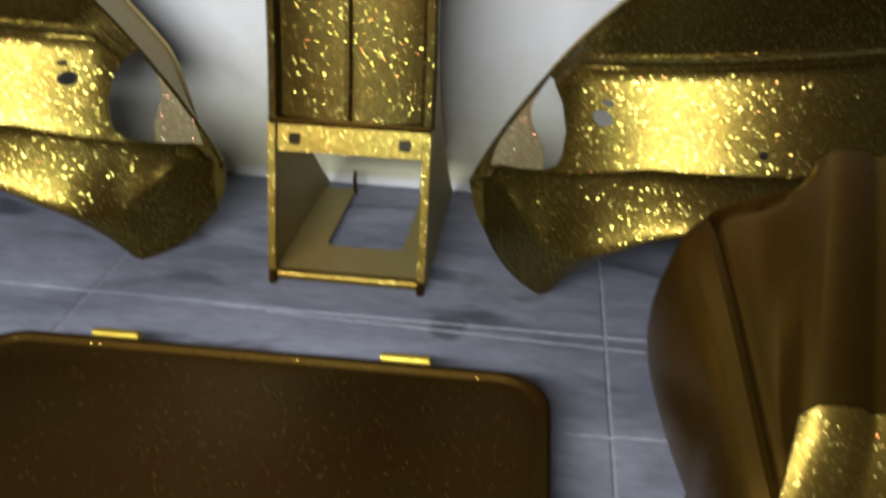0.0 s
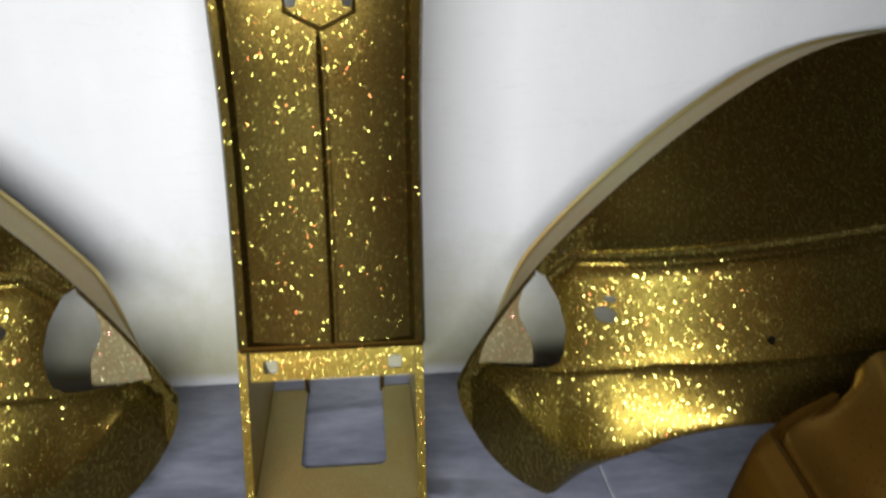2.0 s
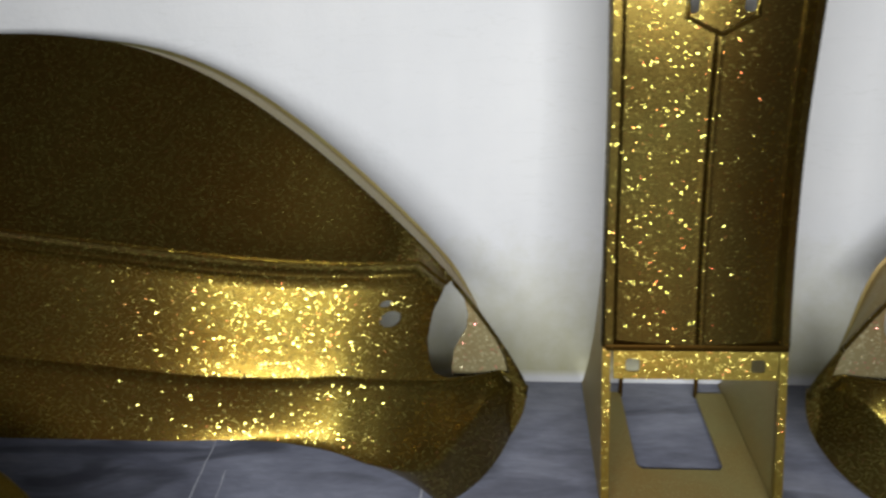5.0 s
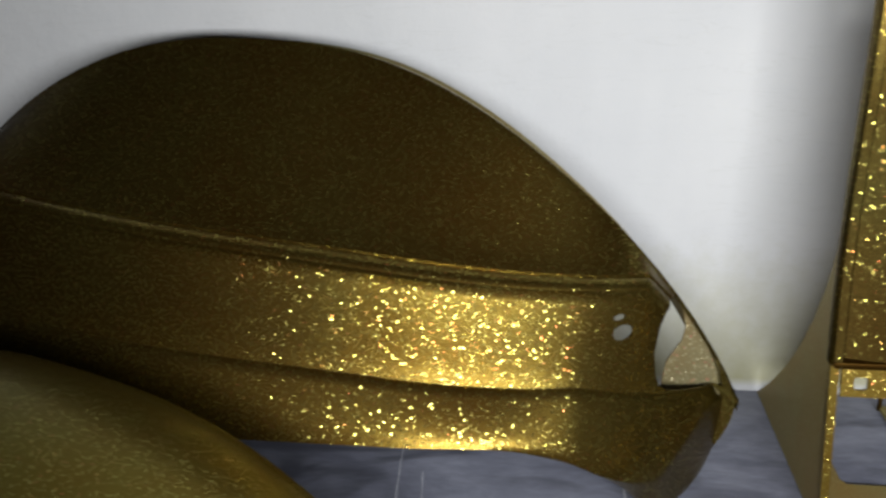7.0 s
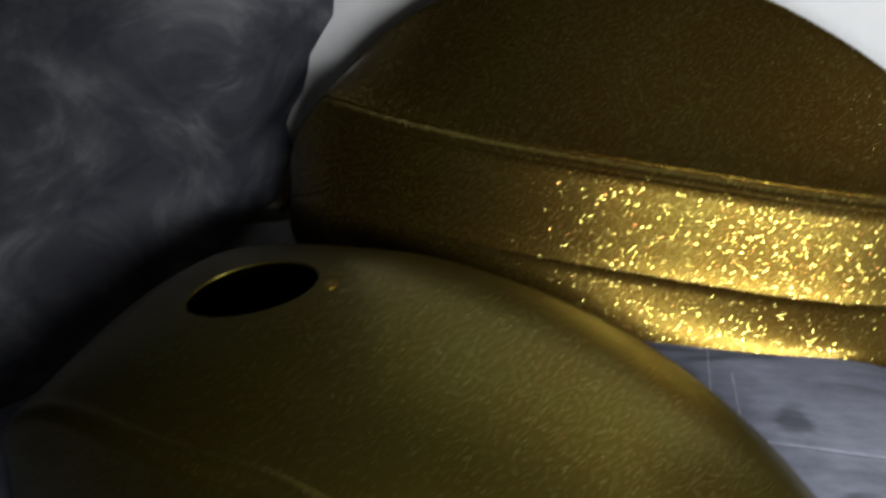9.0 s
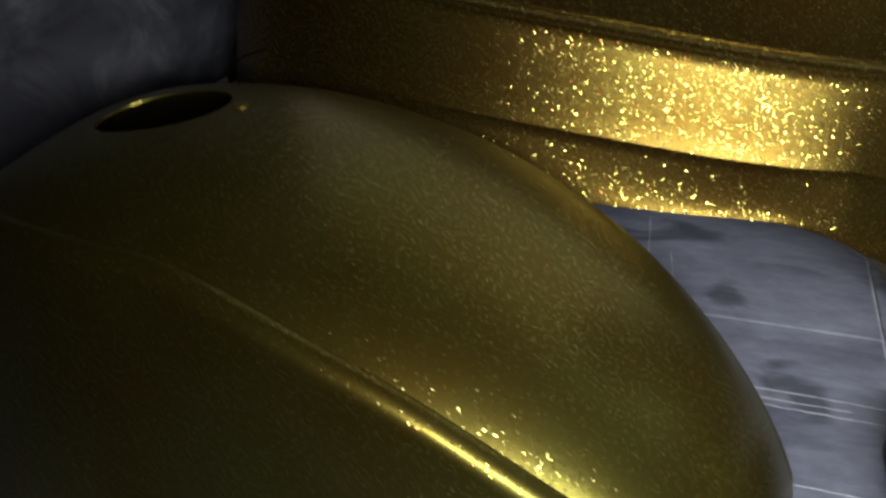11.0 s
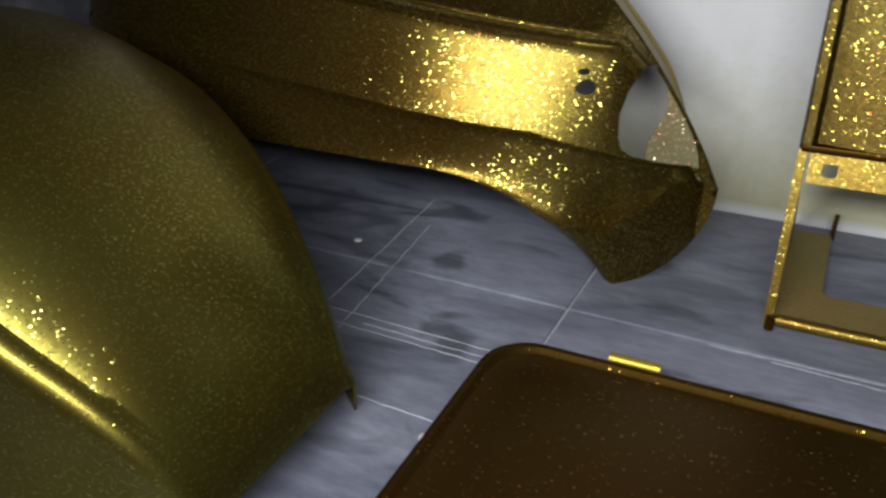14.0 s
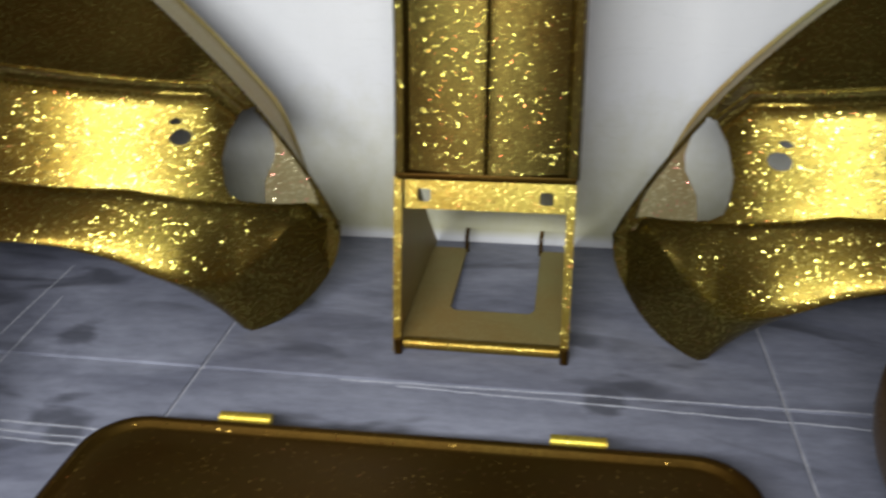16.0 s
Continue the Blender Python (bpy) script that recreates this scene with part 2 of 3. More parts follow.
PLASTER = plaster()
TILE = slate("grey_slate_tile", (0.12, 0.127, 0.17), (0.29, 0.305, 0.375), (0.04, 0.042, 0.055))
GROUT = plain("pale_grout", (0.38, 0.385, 0.42), 0.85, 90.0, 0.25)
CHALK = plain("pale_scratch", (0.38, 0.39, 0.43), 0.8, 150.0, 0.3)
SHEET = cloth_stuff()
DARK = plain("hole_shade_dark", (0.02, 0.018, 0.012), 0.8)
DIM = plain("unseen_room_dark", (0.14, 0.14, 0.15), 0.9, 8.0, 0.1)
CHIP = plain("cream_chip", (0.62, 0.60, 0.52), 0.7, 120.0, 0.15)
PAPER = plain("white_paper", (0.72, 0.72, 0.72), 0.8, 60.0, 0.1)
HINGE = flake_paint("yellow_gold_paint", (0.55, 0.49, 0.07), (0.72, 0.66, 0.12), 0.2, 900.0, 0.45)


# ---- mesh helpers ----
def mesh_of(name, bm, mat, smooth=True, sharp=None):
    bmesh.ops.recalc_face_normals(bm, faces=bm.faces)
    me = bpy.data.meshes.new(name)
    bm.to_mesh(me)
    bm.free()
    me.materials.append(mat)
    if smooth:
        me.polygons.foreach_set("use_smooth", [True] * len(me.polygons))
        if sharp:
            me.set_sharp_from_angle(angle=radians(sharp))
    return me


def part(name, bm, mat, parent=None, label="", smooth=True, sharp=35):
    ob = new(name, mesh_of(name, bm, mat, smooth, sharp))
    ob.parent = parent
    if label:
        tagged(ob, label)
    return ob


def thing(name, place, label, category, group="", kind=""):
    ob = new(name)
    ob.empty_display_size = 0.02
    ob.location = place
    return tagged(ob, label, category, group, kind)


def box(bm, lo, hi, bevel=0.0):
    made = bmesh.ops.create_cube(bm, size=1.0, matrix=Matrix.LocRotScale(
        [(a + b) / 2 for a, b in zip(lo, hi)], None, [b - a for a, b in zip(lo, hi)]))
    if bevel:
        edges = {e for v in made["verts"] for e in v.link_edges}
        bmesh.ops.bevel(bm, geom=list(edges), offset=bevel, segments=2, affect="EDGES", profile=0.5)
    return bm


def sheet(rows, closed=False):
    """A skin over rows of points."""
    bm = bmesh.new()
    grid = [[bm.verts.new(p) for p in row] for row in rows]
    n = len(rows[0])
    for a, b in zip(grid, grid[1:]):
        for i in range(n if closed else n - 1):
            j = (i + 1) % n
            bm.faces.new((a[i], a[j], b[j], b[i]))
    bmesh.ops.remove_doubles(bm, verts=bm.verts, dist=0.00005)
    return bm


def punch(bm, outline, axis=1, limit=None):
    """Cuts a convex hole through a skin along y (axis 1) or z (axis 2)."""
    a, b = (0, 2) if axis == 1 else (0, 1)
    cx = sum(p[0] for p in outline) / len(outline)
    cy = sum(p[1] for p in outline) / len(outline)
    reach = 1.15 * max(math.hypot(p[0] - cx, p[1] - cy) for p in outline) + 0.004
    ok = limit or (lambda c: True)

    def near(f):
        c = f.calc_center_median()
        return ok(c) and min(math.hypot(v.co[a] - cx, v.co[b] - cy) for v in f.verts) < reach
    for p, q in zip(outline, outline[1:] + outline[:1]):
        d = Vector((q[0] - p[0], q[1] - p[1])).normalized()
        n = [0.0, 0.0, 0.0]
        n[a], n[b] = d.y, -d.x
        o = [0.0, 0.0, 0.0]
        o[a], o[b] = p
        faces = [f for f in bm.faces if near(f)]
        geom = set(faces) | {e for f in faces for e in f.edges} | {v for f in faces for v in f.verts}
        bmesh.ops.bisect_plane(bm, geom=list(geom), plane_co=o, plane_no=n, dist=0.00002)
    sign = sum(p[0] * q[1] - q[0] * p[1] for p, q in zip(outline, outline[1:] + outline[:1]))
    gone = []
    for f in bm.faces:
        c = f.calc_center_median()
        if ok(c) and all(((q[0] - p[0]) * (c[b] - p[1]) - (q[1] - p[1]) * (c[a] - p[0])) * sign > 0
                         for p, q in zip(outline, outline[1:] + outline[:1])):
            gone.append(f)
    bmesh.ops.delete(bm, geom=gone, context="FACES")


def shell(name, bm, mat, thick, parent, label="", offset=-1.0, sharp=40):
    """A pressed-steel skin with its thickness."""
    tmp = new("raw", mesh_of(name, bm, mat, True))
    sol = tmp.modifiers.new("thickness", "SOLIDIFY")
    sol.thickness, sol.offset = thick, offset
    bpy.context.view_layer.update()
    out = bpy.data.meshes.new_from_object(tmp.evaluated_get(bpy.context.evaluated_depsgraph_get()))
    out.name = name
    bpy.data.objects.remove(tmp)
    out.polygons.foreach_set("use_smooth", [True] * len(out.polygons))
    out.set_sharp_from_angle(angle=radians(sharp))
    ob = new(name, out)
    ob.parent = parent
    if label:
        tagged(ob, label)
    return ob


def prism(points, y0, y1):
    """An outline in x and z, drawn out along y."""
    bm = bmesh.new()
    a = [bm.verts.new((x, y0, z)) for x, z in points]
    b = [bm.verts.new((x, y1, z)) for x, z in points]
    bm.faces.new(a)
    bm.faces.new(b[::-1])
    for i in range(len(a)):
        j = (i + 1) % len(a)
        bm.faces.new((a[j], a[i], b[i], b[j]))
    bmesh.ops.recalc_face_normals(bm, faces=bm.faces)
    return bm


def oval(cx, cz, rx, rz, n=40, lean=0.0, power=2.0):
    pts = []
    for i in range(n):
        t = 2 * math.pi * i / n
        c, s = math.cos(t), math.sin(t)
        x = rx * math.copysign(abs(c) ** (2 / power), c)
        z = rz * math.copysign(abs(s) ** (2 / power), s)
        pts.append((cx + x + lean * z, cz + z))
    return pts


def tube(path, r, sides=8):
    """A round bar along a line of points, with closed ends."""
    path = [Vector(p) for p in path]
    rows = []
    for i, p in enumerate(path):
        d = (path[min(i + 1, len(path) - 1)] - path[max(i - 1, 0)]).normalized()
        q = d.to_track_quat("Z", "Y").to_matrix()
        rows.append([p + q @ Vector((r * math.cos(a), r * math.sin(a), 0)) for a in
                     [2 * math.pi * k / sides for k in range(sides)]])
    bm = sheet(rows, True)
    bmesh.ops.holes_fill(bm, edges=bm.edges)
    return bm


def mix(a, b, t):
    return a + (b - a) * t


def smooth01(t):
    t = max(0.0, min(1.0, t))
    return t * t * (3 - 2 * t)


# ---- setting ----
def slab(name, lo, hi, mat, label, category):
    ob = part(name, box(bmesh.new(), lo, hi), mat, smooth=False)
    return tagged(ob, label, category, kind="structure")


floor = slab("floor", (-2.2, -2.4, -0.12), (2.2, 0.1, -0.0022), GROUT, "grey slate-look tiled floor with pale joints", "floor")
slab("wall_north", (-2.2, 0.0, -0.0022), (2.2, 0.12, 2.4), PLASTER, "white plastered wall with an olive tint at its foot", "wall")
# unseen walls and ceiling, added to close the room and keep reflections dark
slab("wall_west", (-2.3, -2.4, -0.12), (-2.2, 0.12, 2.4), DIM, "unseen plain wall added to close the room, darkened to cut reflections", "wall")
slab("wall_east", (2.2, -2.4, -0.12), (2.3, 0.12, 2.4), DIM, "unseen plain wall added to close the room, darkened to cut reflections", "wall")
slab("wall_south", (-2.3, -2.5, -0.12), (2.3, -2.4, 2.4), DIM, "unseen plain wall added to close the room, darkened to cut reflections", "wall")
slab("ceiling", (-2.3, -2.5, 2.4), (2.3, 0.12, 2.5), DIM, "unseen plain ceiling added to close the room, darkened to cut reflections", "ceiling")


# ---- side cowls ----
def arch_top(x):
    """Height of the cowl's back outline over its length (left cowl)."""
    if x < -0.57:
        r = min(1.0, (-0.57 - x) / 0.345)
        return 0.09 + 0.289 * (1 - r ** 2.0) ** 0.66
    r = min(1.0, (x + 0.57) / 0.452)
    return 0.062 + 0.317 * (1 - r ** 2.3) ** 0.82


def hem(x):
    """Height of its lower edge: straight, then sweeping down to the beak at the tail."""
    if x < -0.37:
        return 0.112
    if x < -0.198:
        r = (x + 0.37) / 0.172
        return 0.112 - 0.112 * r ** 2.9
    r = min(1.0, (x + 0.198) / 0.073)
    return 0.080 * (1 - (1 - r ** 2.1) ** 0.5)


def fold(x):
    """How far below the crease the lower band folds over into the beak, as a share of the way to the hem."""
    marks = ((-0.33, 1.0), (-0.30, 0.985), (-0.25, 0.87), (-0.197, 0.50), (-0.172, 0.27), (-0.158, 0.08), (-0.145, 0.06))
    if x <= marks[0][0]:
        return 1.0
    for (xa, fa), (xb, fb) in zip(marks, marks[1:]):
        if x <= xb:
            return mix(fa, fb, (x - xa) / (xb - xa))
    return 0.06


def cowl_rows(mirror):
    rows, flange = [], []
    for k in range(141):
        r = math.sin(math.pi / 2 * (k / 70 - 1))
        n = 2.3 if r < 0 else 6.0
        x = -0.520 + 0.395 * r
        near = max(0.0, x + 0.40) / 0.27
        depth = (0.266 - 0.078 * near ** 2) * max(0.0, 1 - abs(r) ** n) ** (1 / n)
        zb, zt = hem(x), arch_top(x)
        if mirror:
            zt = zb + (zt - zb) * (1 - 0.055 * smooth01((-0.18 - x) / 0.18))
        zt = max(zt, zb + 0.004)
        up = -0.197 - x
        zr = min(0.203 + 0.143 * up - 0.02 * up * up, zb + (zt - zb) * 0.95)
        zc = min(0.130 + 0.10 * up, zb + (zt - zb) * 0.45)
        if x > -0.27:
            zc = min(0.094 + 0.33 * (-0.137 - x), zb + (zt - zb) * 0.72)
        rear = 0.148 - 0.058 * smooth01((-0.22 - x) / 0.25)
        nose = smooth01((x + 0.30) / 0.10)
        turn = smooth01((x + 0.235) / 0.095)
        zf = mix(zc - 0.0025, zb, fold(x))
        lip = mix(mix(1.015, 1.06, nose), 0.975, turn)
        row = []
        # the beak below the fold leans back towards the hem
        for i in range(7):
            w = i / 6
            row.append((x, -max(rear * 0.95, depth * mix(mix(lip, 0.94, nose), lip, w ** 0.8)), mix(zb, zf, w * 0.96)))
        for i in range(9):
            w = i / 8
            f = mix(lip, 0.908, w ** 1.15)
            row.append((x, -max(rear * 0.95, depth * f), mix(zf, zc - 0.0025, w)))
        row.append((x, -max(rear * 0.95, depth * 0.893), zc))
        for i in range(12):
            w = i / 11
            row.append((x, -max(rear, depth * (0.903 - 0.098 * w ** 0.86)), mix(zc + 0.0025, zr - 0.008, w)))
        # rounded ridge with a groove over it
        for f, rise in ((0.806, -0.0055), (0.808, -0.0035), (0.802, -0.0012), (0.787, 0.0008), (0.769, 0.0016), (0.758, 0.0018), (0.757, 0.004)):
            row.append((x, -max(rear, depth * f), zr + rise))
        for i in range(1, 17):
            w = i / 16
            row.append((x, -mix(max(rear, depth * 0.757), rear, w ** 0.84), mix(zr + 0.0045, zt - 0.002, w)))
        # rolled step and the flange behind it
        row.append((x, -rear + 0.002, zt + 0.0005))
        row.append((x, -rear + 0.005, zt - 0.001))
        tilt = (arch_top(min(x + 0.002, -0.1185)) - arch_top(x - 0.002)) / 0.004
        nx, nz = -tilt / math.hypot(1, tilt), 1 / math.hypot(1, tilt)
        slim = 0.2 + 0.8 * smooth01((-0.13 - x) / 0.055)
        back = [(x - nx * inset, -rear + 0.004 + (y - 0.004) * slim, zt - nz * inset) for y, inset in
                ((0.004, 0.0012), (0.018, 0.003), (0.036, 0.007), (0.053, 0.012), (0.060, 0.0125), (0.062, 0.010))]
        flip = lambda p: (-p[0] - 0.018, p[1], p[2]) if mirror else p
        rows.append([flip(p) for p in row])
        flange.append([flip(p) for p in back])
    return rows, flange


def side_cowl(mirror, label):
    th = thing("side_cowl", (0, 0, 0), label, "side panel", "pair of side cowls")
    m = (lambda x: -x - 0.018) if mirror else (lambda x: x)
    opening = [(-0.203, 0.132), (-0.2045, 0.150), (-0.200, 0.170), (-0.192, 0.184), (-0.184, 0.184), (-0.168, 0.168), (-0.153, 0.143),
               (-0.144, 0.118), (-0.140, 0.099), (-0.150, 0.1015), (-0.172, 0.109), (-0.192, 0.1165), (-0.200, 0.123)]
    skin, flange = cowl_rows(mirror)
    bm = sheet(skin)
    front = lambda c: c.y < -0.147
    drop = 0.005 if mirror else 0.0
    for hole in (opening, oval(-0.231, 0.172 - drop, 0.0078, 0.0060, 18), oval(-0.234, 0.184 - drop, 0.0045, 0.0024, 12)):
        punch(bm, [(m(x), z) for x, z in hole], 1, front)
    if mirror:
        punch(bm, oval(0.328, 0.160, 0.0032, 0.0032, 10), 1, front)
    shell("skin", bm, GOLD, 0.0018, th, offset=0.0)
    shell("rear_flange", sheet(flange), BARE, 0.0016, th, "thinly painted pale rear flange", 0.0)
    # recessed panel that shows through the lamp opening, with its rounded cut-out
    inner = [(-0.184, 0.180), (-0.170, 0.163), (-0.155, 0.136), (-0.145, 0.112), (-0.140, 0.086), (-0.190, 0.086), (-0.189, 0.104), (-0.187, 0.118), (-0.182, 0.128),
             (-0.176, 0.139), (-0.174, 0.152), (-0.177, 0.166)]
    part("inner_panel", prism([(m(x), z) for x, z in inner], -0.144, -0.142), FLECK, th, "pale flecked panel inside the lamp opening", sharp=30)
    bm = box(bmesh.new(), (min(m(-0.60), m(-0.54)), -0.070, 0.345), (max(m(-0.60), m(-0.54)), 0.0, 0.349))
    part("hook_plate", bm, BROWN, th, smooth=False)
    return th


left_cowl = side_cowl(False, "gold metal-flake scooter side cowl leaning on the white wall")
right_cowl = side_cowl(True, "gold metal-flake scooter side cowl, mirrored, leaning on the white wall")


# ---- horn cover ----
def front_line(z):
    """How far the cover's face stands off the wall at a height."""
    if z < 0.139:
        return -0.212 + 0.27 * z
    low, high = min(z, 0.34) - 0.139, max(0.0, z - 0.34)
    return -0.1745 + 0.27 * low - 0.63 * low * low + 0.015 * high + 0.10 * high * high


def half_width(z):
    return 0.0705 if z < 0.3 else 0.0705 + 0.010 * ((z - 0.3) / 0.3) ** 1.5


def horn_cover():
    th = thing("horn_cover", (0.005, 0, 0), "gold metal-flake scooter horn cover standing on the floor against the wall", "horn cover")
    z0, z1 = 0.139, 0.60
    rows = []
    for k in range(70):
        z = mix(z0, z1, k / 69)
        y, hw = front_line(z), half_width(z)
        back = min(-0.008, y + 0.010)
        row = [(-hw - 0.001, back, z), (-hw - 0.001, y + 0.004, z), (-hw + 0.001, y, z), (-hw + 0.006, y - 0.001, z), (-hw + 0.008, y + 0.004, z)]
        mid = [0.001 + d for d in (-0.0060, -0.0044, -0.0034, -0.0026, -0.0018, -0.0008, 0.0, 0.0008, 0.0018, 0.0026, 0.0034, 0.0044, 0.0060)]
        cols = [mix(-hw + 0.010, mid[0] - 0.004, i / 8) for i in range(9)] + mid + [mix(mid[-1] + 0.004, hw - 0.010, i / 8) for i in range(9)]
        for x in cols:
            d = x - 0.001
            groove = 0.0014 * math.exp(-(d / 0.0010) ** 2) - 0.0005 * math.exp(-((abs(d) - 0.0026) / 0.0010) ** 2)
            bulge = 0.0095 * (1 - (d / hw) ** 2) - 0.003
            row.append((x, y + 0.006 - bulge + (groove if z < 0.372 else 0), z))
        row += [(hw - 0.008, y + 0.004, z), (hw - 0.006, y - 0.001, z), (hw - 0.001, y, z), (hw + 0.001, y + 0.004, z), (hw + 0.001, back, z)]
        rows.append(row)
    bm = sheet(rows)
    for bx in (-0.017, 0.022):
        punch(bm, oval(bx, 0.398, 0.0042, 0.010, 12, power=5))
    shell("face", bm, GOLD_SHADED, 0.0016, th, offset=0.0)
    # badge seat: raised shield outline and its centre boss
    yb = front_line(0.39) - 0.0075
    shield = [(0.003, 0.374), (0.026, 0.386), (0.026, 0.418), (0.003, 0.428), (-0.021, 0.418), (-0.021, 0.386), (0.003, 0.374)]
    path = [(x, front_line(z) - 0.0055, z) for x, z in shield]
    part("badge_outline", tube(path, 0.0018, 6), GOLD, th)
    part("badge_boss", tube([(0.003, yb + 0.004, 0.407), (0.003, yb - 0.001, 0.406)], 0.007, 16), GOLD, th)
    # open box below: posts, rails, tray
    for side in (-1, 1):
        x0, x1 = sorted((side * 0.0710 - 0.001, side * 0.0645 - 0.001))
        rows = []
        for k in range(15):
            z = mix(-0.0, 0.139, k / 14)
            y = front_line(z)
            rows.append([(x0, y, z), (x1, y, z), (x1, y + 0.007, z), (x0, y + 0.007, z)])
        bm = sheet(rows, True)
        bmesh.ops.holes_fill(bm, edges=bm.edges)
        part("side_post", bm, GOLD_LIT, th)
        # side cheek sweeping back to the wall
        xs = side * 0.0695
        rows = []
        for k in range(40):
            z = mix(0.001, 0.30, k / 39)
            y = front_line(z) + 0.004
            back = y + 0.008 + 0.196 * max(0.0, 1 - z / 0.25) ** 1.7
            rows.append([(xs * (1 + 0.0 * j), mix(y, min(back, -0.004), j / 8), z) for j in range(9)])
        shell("cheek", sheet(rows), BARE, 0.0016, th, offset=0.0)
    yr = front_line(0.128)
    bm = sheet([[(mix(-0.063, 0.063, i / 20), yr + 0.002 + 0.30 * (z - 0.125), z) for i in range(21)] for z in (0.114, 0.120, 0.126, 0.131, 0.136)])
    for cx in (-0.048, 0.048):
        punch(bm, oval(cx, 0.1245, 0.0055, 0.005, 12, power=5))
    shell("top_rail", bm, GOLD_LIT, 0.003, th, offset=0.0)
    bm = box(bmesh.new(), (-0.0705, front_line(0.139) - 0.0015, 0.1365), (0.0705, front_line(0.139) + 0.012, 0.1425), 0.0015)
    part("joint_strip", bm, BROWN, th)
    part("bottom_rail", tube([(-0.063, -0.207, 0.006), (0.063, -0.207, 0.006)], 0.0052, 12), GOLD_LIT, th)
    # tray: a U-shaped plate, open to the wall
    bm = bmesh.new()
    outline = [(-0.068, -0.204), (0.068, -0.204), (0.068, -0.03), (0.040, -0.03), (0.040, -0.146), (0.036, -0.152), (-0.030, -0.152), (-0.034, -0.146), (-0.034, -0.03), (-0.068, -0.03)]
    low = [bm.verts.new((x, y, 0.004)) for x, y in outline]
    top = [bm.verts.new((x, y, 0.0065)) for x, y in outline]
    bm.faces.new(low[::-1])
    bm.faces.new(top)
    for i in range(len(low)):
        j = (i + 1) % len(low)
        bm.faces.new((low[i], low[j], top[j], top[i]))
    part("tray", bm, BARE, th, "thinly painted tray inside the cover", smooth=False)
    for x in (-0.034, 0.040):
        part("prong", tube([(x, -0.032, 0.003), (x, -0.031, 0.02), (x + 0.001, -0.028, 0.028)], 0.0022, 6), BROWN, th)
    for x in (-0.067, 0.067):
        part("foot", tube([(x, -0.214, 0.0), (x, -0.212, 0.012)], 0.0035, 8), BROWN, th)
    return th


horn_cover()


# ---- glove box lid ----
def rounded(hx, hy, r, n=8):
    pts = []
    for qx, qy, a0 in ((1, 1, 0), (-1, 1, 90), (-1, -1, 180), (1, -1, 270)):
        for i in range(n + 1):
            a = radians(a0 + 90 * i / n)
            pts.append((qx * (hx - r) + r * math.cos(a), qy * (hy - r) + r * math.sin(a)))
    return pts


def lid():
    th = thing("glove_box_lid", (-0.021, -0.487, 0.0), "brown-gold flake glove box lid with rolled rim lying on the tiles", "lid")
    th.rotation_euler = (0, 0, radians(1.0))
    hx, hy = 0.211, 0.137
    rows = []
    for inset, z in ((0.003, 0.0), (0.0, 0.004), (0.0, 0.028), (0.001, 0.032), (0.004, 0.034), (0.007, 0.0325), (0.009, 0.0295), (0.012, 0.0285), (0.03, 0.0292), (0.07, 0.031), (0.11, 0.0318)):
        rows.append([(x, y, z) for x, y in rounded(hx - inset, hy - inset, max(0.004, 0.036 - inset * 0.6))])
    bm = sheet(rows, True)
    bmesh.ops.holes_fill(bm, edges=bm.edges)
    part("panel", bm, BROWN, th, sharp=60)
    for x in (-0.112, 0.106):
        bm = tube([(x - 0.0175, hy + 0.004, 0.031), (x - 0.017, hy + 0.004, 0.031), (x + 0.017, hy + 0.004, 0.031), (x + 0.0175, hy + 0.004, 0.031)], 0.0042, 12)
        hinge = part("hinge_barrel", bm, HINGE, th, "yellow-gold hinge barrel")
        part("hinge_leaf", box(bmesh.new(), (x - 0.012, hy - 0.001, 0.026), (x + 0.012, hy + 0.003, 0.030)), HINGE, hinge, smooth=False)
    return th


lid()


